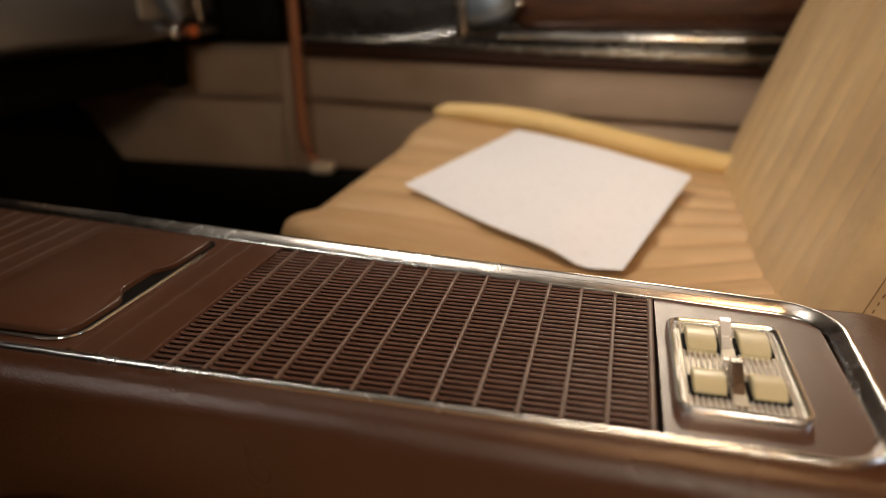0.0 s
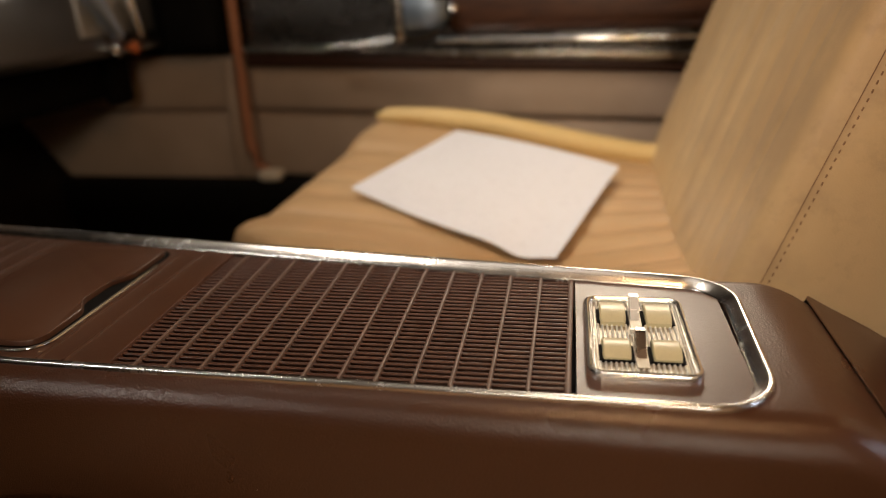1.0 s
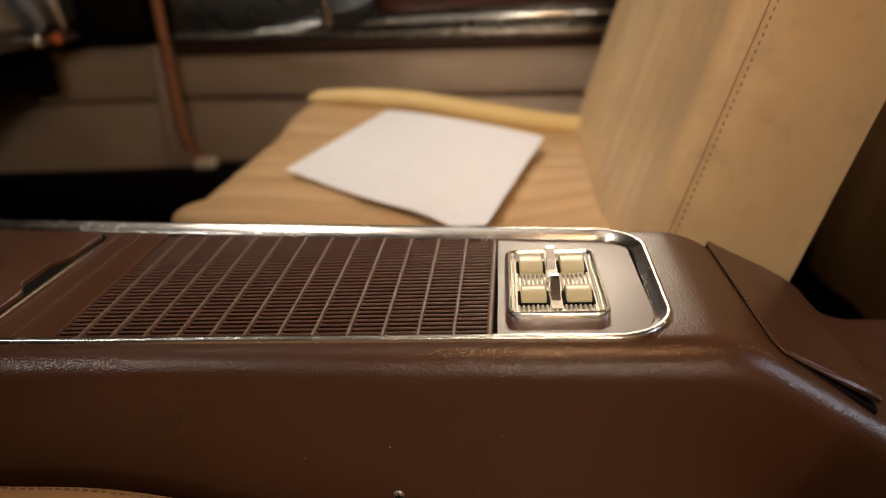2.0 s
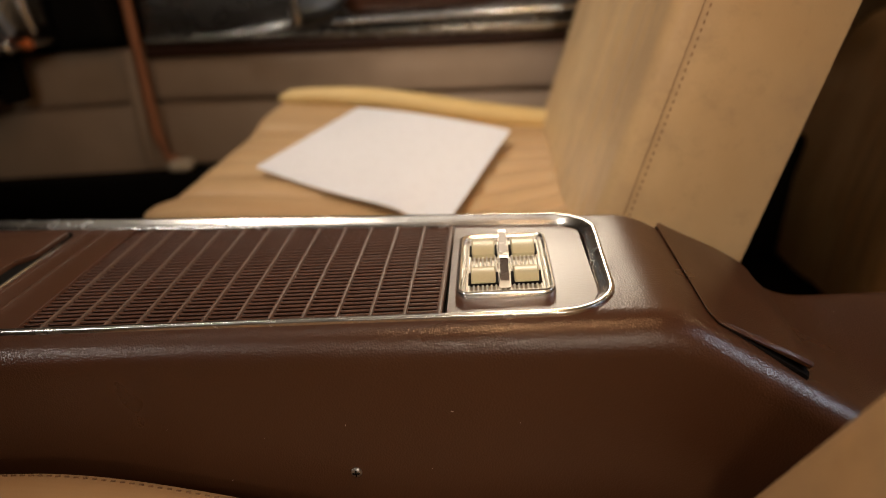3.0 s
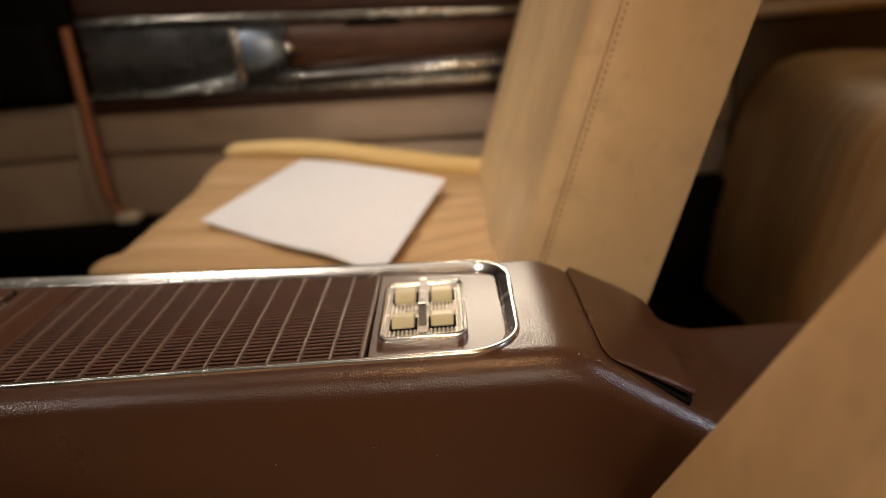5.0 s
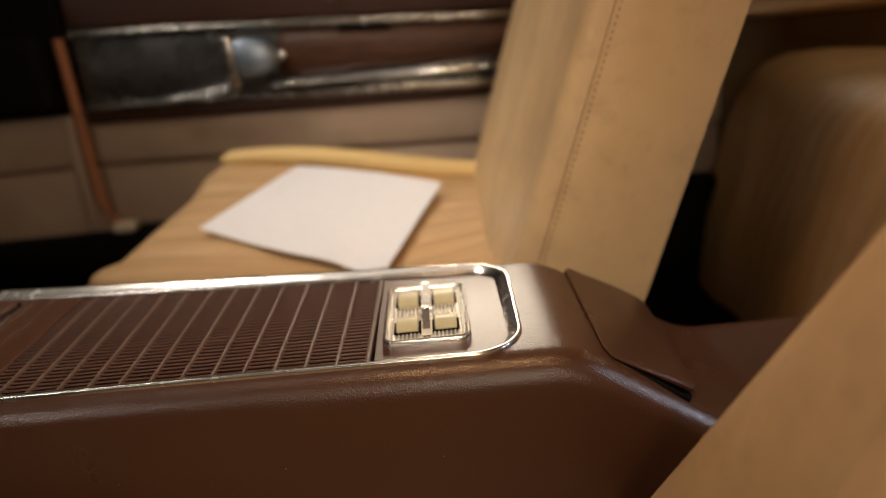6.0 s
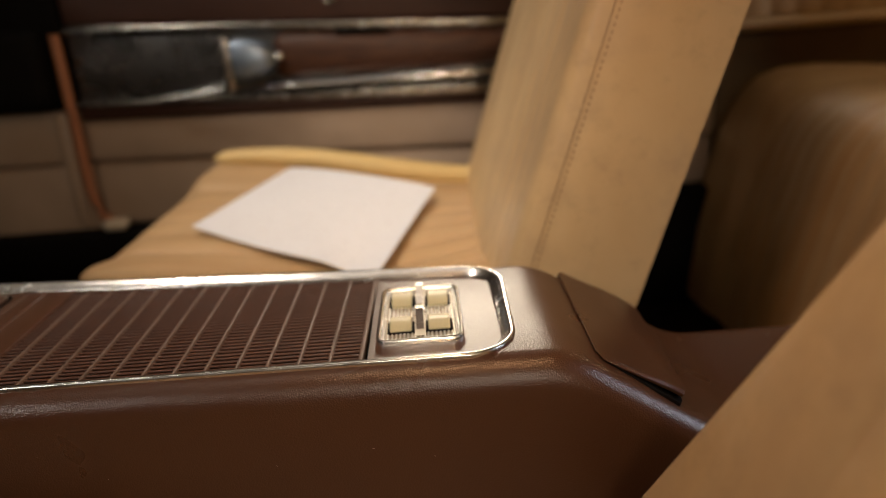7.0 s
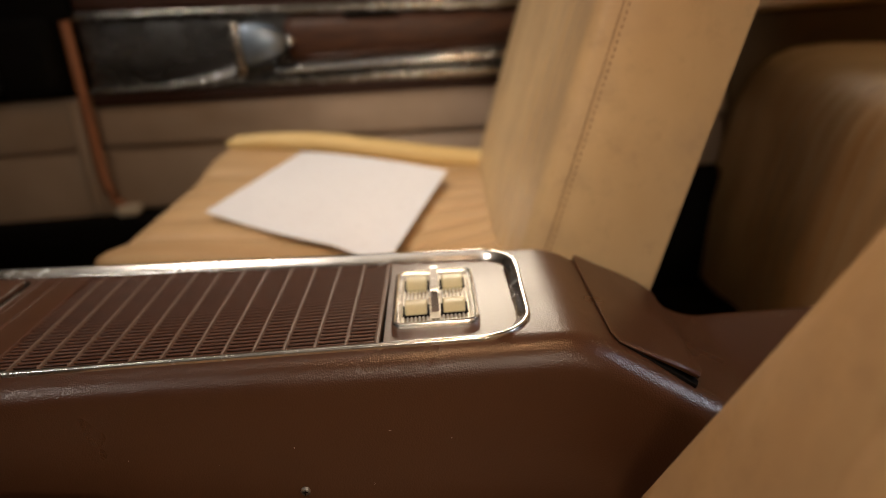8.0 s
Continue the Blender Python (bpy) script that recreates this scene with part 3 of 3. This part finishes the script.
def sheet_point(u, v):
    p = corner[0] * (1 - u) * (1 - v) + corner[1] * u * (1 - v) + corner[2] * u * v + corner[3] * (1 - u) * v
    p.z += -(0.01 * math.sin(math.pi * u) + 0.009 * math.exp(-((u - 0.85) / 0.1) ** 2)) * (1 - v) ** 2 + 0.006 * math.sin(math.pi * u) * v ** 3 + 0.002 * math.sin(5 * u + 3 * v) * u
    p.z = max(p.z, passenger_top(p.x, p.y) + 0.0015)
    return p


sheet_loops = []
for i in range(29):
    row = [sheet_point(i / 28, j / 20) for j in range(21)]
    sheet_loops.append([(p.x, p.y, p.z) for p in row] + [(p.x, p.y, p.z - 0.0004) for p in reversed(row)])
solid("sheet_of_paper", loft(sheet_loops), PAPER, "blank white sheet of paper lying on the tan seat", "paper")


# ---- driver seat ----
def driver_top(x, yy):
    return 0.483 - 0.045 * smooth_step(-0.26, 0.0, x) - 0.06 * (1 - smooth_step(-0.52, -0.3, x))


def driver_edge(z):
    return -0.56, -0.0786 - 0.42 * max(-0.02, z - 0.47)


driver = thing("driver_seat", (-0.1, -0.3, 0.2), "tan leather driver seat beside the console", "seat", "front seats")
part("seat_cushion", cushion_bm(driver_top, lambda yy: -0.48, 0.16, -0.56, -0.034, 0.1, 0.03, 0.3), TAN, driver, "pleated tan leather cushion")
part("seat_frame", block((-0.38, -0.54, 0.2), (0.16, -0.06, 0.31), 0.01), BLACK, driver, "dark seat frame")
# Made thicker out of view, to block light on the rear seat.
part("backrest", backrest_bm(-0.56, -0.06, 0.42, 1.1, lambda z: 0.152 + 0.36 * (z - 0.5), 0.18, 0.004, driver_edge), TAN_WORN, driver, "reclined tan leather backrest")

edge_stitches = bmesh.new()
for k in range(84):
    x = -0.36 + 0.0055 * k
    p = Vector((x, -0.052, driver_top(x, -0.052) - rounded(0.018, 0.03) + 0.0004))
    merge(edge_stitches, tube([p - Vector((0.0014, 0, 0)), p + Vector((0.0014, 0, 0))], 0.0006, 5))
tagged(part("stitching", edge_stitches, SEAM, driver, "row of stitches along the cushion edge"), kind="stuff")

# ---- passenger door ----
DOOR = 0.85
door = thing("car_door", (0.0, DOOR + 0.03, 0.3), "closed car door with cream lower lining and wooden trim", "door")


def band(x0, x1, z_front0, z_front1, y0, y1, slope=0.0, bevel=0.004, slope_top=None):
    """A strip along the door, which falls towards the rear; its upper edge may fall at a rate of its own."""
    bm = block((x0, y0, z_front0), (x1, y1, z_front1), bevel, 4)
    middle = (z_front0 + z_front1) / 2
    for v in bm.verts:
        v.co.z -= (slope if slope_top is None or v.co.z < middle else slope_top) * (v.co.x + 0.4)
    return bm


part("lower_lining", band(-0.55, 0.58, 0.425, 0.5405, DOOR, DOOR + 0.05, 0.031, 0.008), CREAM_TRIM, door, "cream vinyl lower lining")
part("middle_lining", band(-0.55, 0.58, 0.5445, 0.6165, DOOR - 0.006, DOOR + 0.05, 0.031, 0.008, 0.0235), CREAM_TRIM, door, "cream vinyl padded lining")
part("brown_band", band(-0.55, 0.58, 0.6185, 0.6405, DOOR - 0.012, DOOR + 0.05, 0.0235, 0.004, 0.034), DARK_BROWN, door, "dark brown band")
part("lower_chrome", band(-0.55, 0.58, 0.641, 0.651, DOOR - 0.02, DOOR + 0.05, 0.034, 0.003, 0.027), DULL_CHROME, door, "chrome strip")
part("trim_recess", band(-0.55, 0.58, 0.646, 0.762, DOOR + 0.006, DOOR + 0.05, 0.027, 0.002, 0.048), GREY, door, "dark metal trim panel")
part("wood_trim", band(-0.2, 0.58, 0.668, 0.7585, DOOR - 0.018, DOOR + 0.04, 0.0, 0.024, 0.048), WOOD, door, "varnished wooden armrest trim")
part("wood_lower_chrome", band(-0.22, 0.58, 0.6545, 0.665, DOOR - 0.026, DOOR + 0.04, 0.003, 0.005), CHROME, door, "chrome strip")
part("upper_chrome", band(-0.55, 0.58, 0.762, 0.774, DOOR - 0.012, DOOR + 0.05, 0.048, 0.003), DULL_CHROME, door, "chrome strip")
part("upper_lining", band(-0.55, 0.58, 0.776, 0.88, DOOR + 0.002, DOOR + 0.05, 0.048, 0.006), DARK_BROWN, door, "dark brown upper lining")
part("upper_strip", band(0.06, 0.58, 0.811, 0.819, DOOR - 0.004, DOOR + 0.04, 0.048, 0.003), CREAM_TRIM, door, "thin pale strip")
part("door_skin", block((-0.56, DOOR + 0.05, 0.3), (0.58, DOOR + 0.09, 0.86), 0.01), DARK_BROWN, door)


def pull_bm():
    """A blunt bullet with flattened sides, lying along the door."""
    loops = []
    for k in range(15):
        u = k / 14
        tall = 0.034 * (1 - u ** 2.2) ** 0.6 + 0.004
        deep = 0.026 * (1 - u ** 2.6) ** 0.5 + 0.003
        x, z = -0.261 + 0.074 * u, 0.706 + 0.003 * u
        loop = []
        for a in range(0, 360, 15):
            c, d = math.cos(radians(a)), math.sin(radians(a))
            loop.append((x, DOOR - 0.022 + deep * math.copysign(abs(c) ** 0.55, c), z + tall * math.copysign(abs(d) ** 0.7, d)))
        loops.append(loop)
    return loft(loops)


part("door_pull", pull_bm(), PULL, door, "bullet-shaped chrome door pull with mirrored daylight painted blue")
part("pull_tip", tube([(-0.19, DOOR - 0.024, 0.709), (-0.186, DOOR - 0.024, 0.709), (-0.181, DOOR - 0.024, 0.709), (-0.178, DOOR - 0.024, 0.709)], lambda u: 0.009 * math.sqrt(max(0.05, 1 - u ** 2)), 14), CHROME, door, "bright tip")
part("pull_collar", block((-0.283, DOOR - 0.046, 0.657), (-0.263, DOOR + 0.02, 0.748), 0.007, 3), DULL_CHROME, door, "chrome collar")
cup = [(-0.4 + 0.13 * k / 12, DOOR - 0.028 - 0.006 * (k / 12) ** 2, 0.6535 + 0.011 * (k / 12) ** 2) for k in range(13)]
part("cup_lip", tube(cup, lambda u: 0.003 + 0.008 * u, 12), CHROME_WORN, door, "curved chrome lip under the pull")
part("notch", band(-0.09, 0.0, 0.7525, 0.7615, DOOR - 0.016, DOOR - 0.004, 0.048, 0.002), BLACK, door, "dark finger notch")
button = [[(-0.094 + r * math.cos(radians(a)), DOOR + 0.004 - d, 0.803 + r * math.sin(radians(a))) for a in range(0, 360, 20)] for d, r in ((0.0, 0.015), (0.006, 0.015), (0.009, 0.012), (0.009, 0.008), (0.017, 0.0075), (0.019, 0.004))]
part("lock_button", loft(button), DULL_CHROME, door, "round chrome button")

# ---- door frame, kick panel, dashboard ----
windlace_line = [(-0.562, DOOR - 0.012, 0.77 - 0.03 * k) for k in range(10)] + [(-0.558, DOOR - 0.012, 0.475), (-0.55, DOOR - 0.012, 0.45), (-0.535, DOOR - 0.012, 0.438)]
solid("windlace", tube(windlace_line, 0.009, 10), leather("rust_brown_piping", (0.42, 0.17, 0.08), (0.33, 0.13, 0.06), 0.5), "rust brown leather piping along the door opening", "piping")
solid("door_post", block((-1.24, DOOR - 0.002, 0.642), (-0.556, DOOR + 0.09, 1.27), 0.006), BLACK, "black lined post in front of the door", "pillar", "structure")
kick = block((-1.24, DOOR - 0.004, 0.4), (-0.556, DOOR + 0.08, 0.545), 0.008)
merge(kick, block((-1.24, DOOR - 0.004, 0.549), (-0.556, DOOR + 0.08, 0.64), 0.008))
merge(kick, block((-0.598, DOOR - 0.014, 0.432), (-0.575, DOOR + 0.02, 0.64), 0.006))
solid("kick_panel", kick, CREAM_TRIM, "dim cream vinyl panel in the passenger footwell", "panel", "structure")
solid("door_sill", block((-1.2, DOOR - 0.05, 0.2), (0.8, DOOR + 0.08, 0.425), 0.01), BLACK, "black door sill", "sill", "structure")
# Unseen block in the driver dashboard's place, keeps light off the console front.
solid("driver_dash_block", block((-1.24, -0.84, 0.66), (-0.74, 0.2, 0.95), 0.03, 4), BLACK, "unseen black block in the driver dashboard's place, keeps light off the console", "dashboard", "structure")
# Sill end cap; its white highlight is painted as ivory.
solid("sill_cap", block((-0.545, DOOR - 0.04, 0.426), (-0.503, DOOR - 0.004, 0.445), 0.008, 3), plain("ivory_highlight", (0.7, 0.62, 0.48), 0.35, 0.1), "small sill end cap at the foot of the piping, its highlight painted ivory", "cap")
toe = [(-1.24, 0.6), (-1.03, 0.55), (-0.93, 0.415), (-0.9, 0.2), (-1.24, 0.2)]
solid("toe_board", loft([[(x, yy, z) for x, z in toe] for yy in (0.24, DOOR - 0.006)]), CARPET, "dark carpeted toe board sloping up in the footwell", "floor", "structure", False)
dash = thing("dashboard", (-0.9, 0.5, 0.6), "dark dashboard with metal fascia over the footwell", "dashboard")
part("heater_box", block((-1.24, 0.35, 0.585), (-0.75, DOOR - 0.03, 0.655), 0.02, 3), BLACK, dash, "black heater box")
part("fascia", block((-1.24, 0.2, 0.66), (-0.68, DOOR - 0.015, 0.765), 0.02, 4), FASCIA, dash, "dull metal fascia")
part("dash_pad", block((-1.24, 0.2, 0.768), (-0.665, DOOR - 0.012, 0.95), 0.03, 4), BLACK, dash, "black padded top")
# Knobs added for a white and an orange glint on the fascia.
for yy, material, words in ((0.66, CHROME, "round chrome knob added for a white glint"), (0.712, AMBER, "small amber knob added for an orange glint")):
    part("knob", loft([[(-0.683 + d, yy + r * math.cos(radians(a)), 0.67 + r * math.sin(radians(a))) for a in range(0, 360, 24)] for d, r in ((0.0, 0.005), (0.008, 0.005), (0.01, 0.0095), (0.016, 0.0095), (0.0195, 0.006), (0.0205, 0.002))]), material, dash, words)
# Pale plate added to put the fascia's soft gleam into colour.
part("gleam_plate", block((-0.684, 0.6, 0.692), (-0.675, 0.785, 0.766), 0.003), metal("fascia_gleam_metal", (0.66, 0.65, 0.62), 0.42, 0.05), dash, "pale plate added for the gleam on the fascia")
# Added bars paint the streaks of daylight mirrored in the fascia.
for yy, foot, wide, lean, material in ((0.664, 0.69, 0.018, 0.09, DAYLIGHT_STREAK), (0.722, 0.685, 0.013, 0.03, BRIGHT)):
    streak_line = [(-0.663, yy - lean * (1 - k / 8), foot + 0.11 * (1 - k / 8)) for k in range(9)]
    part("reflection_streak", tube(streak_line, lambda u: wide * (1 - 0.5 * u), 10), material, dash, "slanted bar painting a reflection on the fascia")
part("bracket", block((-0.752, DOOR - 0.12, 0.575), (-0.735, DOOR - 0.06, 0.65), 0.006), BLACK, dash, "small black bracket")
part("dash_side", block((-0.678, DOOR - 0.06, 0.65), (-0.575, DOOR - 0.012, 0.78), 0.02, 4), BLACK, dash, "rounded black end of the dashboard")

# ---- rear seat and side lining ----
side = thing("rear_side_lining", (0.9, DOOR + 0.03, 0.2), "tan rear side lining with vertical pleats and a ledge", "panel", kind="structure")
part("lower_lining", block((0.585, DOOR, 0.2), (1.4, DOOR + 0.06, 0.69), 0.008), LINING, side, "brown lower lining")
part("ledge", block((0.585, DOOR - 0.03, 0.692), (1.4, DOOR + 0.06, 0.712), 0.009, 3), TAN, side, "tan ledge")
pleats = []
for k in range(160):
    x = 0.585 + 0.815 * k / 159
    pleats.append([(x, DOOR + 0.006 - flute(x, 0.045, 0.006), 0.713), (x, DOOR + 0.01 - flute(x, 0.045, 0.006), 0.93), (x, DOOR + 0.06, 0.93), (x, DOOR + 0.06, 0.713)])
part("upper_lining", loft(pleats), TAN, side, "pleated tan upper lining")


def rear_bm():
    """Bench cushion: pleats run back over the top and down the front, a plain bolster at its end."""
    side_view = ((0.52, 0.22), (0.535, 0.36), (0.556, 0.45), (0.578, 0.54), (0.59, 0.575), (0.605, 0.602), (0.628, 0.622), (0.66, 0.632), (0.72, 0.634), (0.8, 0.628), (0.95, 0.61), (1.15, 0.58))
    loops = []
    for j in range(161):
        yy = 0.2 + 0.635 * j / 160
        down = 0.022 * (1 - smooth_step(0.66, 0.73, yy)) + 0.9 * rounded(0.835 - yy, 0.05)
        fl = flute(yy, 0.036, 0.005) * (1 - smooth_step(0.66, 0.7, yy))
        loop = []
        for k, (x, z) in enumerate(side_view):
            w = 1.0 if 0 < k < 11 else 0.0
            loop.append((x + 0.008 - w * fl * (0.8 if k < 7 else 0.0) + 0.01 * (1 - smooth_step(0.66, 0.73, yy)), yy, z - (down - fl) * (0.0 if k < 2 else min(1.0, (k - 1) / 4))))
        loop.append((1.15, yy, 0.22))
        loops.append(loop)
    return loft(loops)


rear = thing("rear_seat", (0.9, 0.5, 0.2), "tan leather rear seat with pleated rounded cushion in shade", "seat")
part("seat_cushion", rear_bm(), TAN, rear, "pleated tan leather cushion")
part("backrest", block((1.12, 0.2, 0.5), (1.3, 0.82, 0.98), 0.03, 3), TAN, rear, "tan leather backrest")
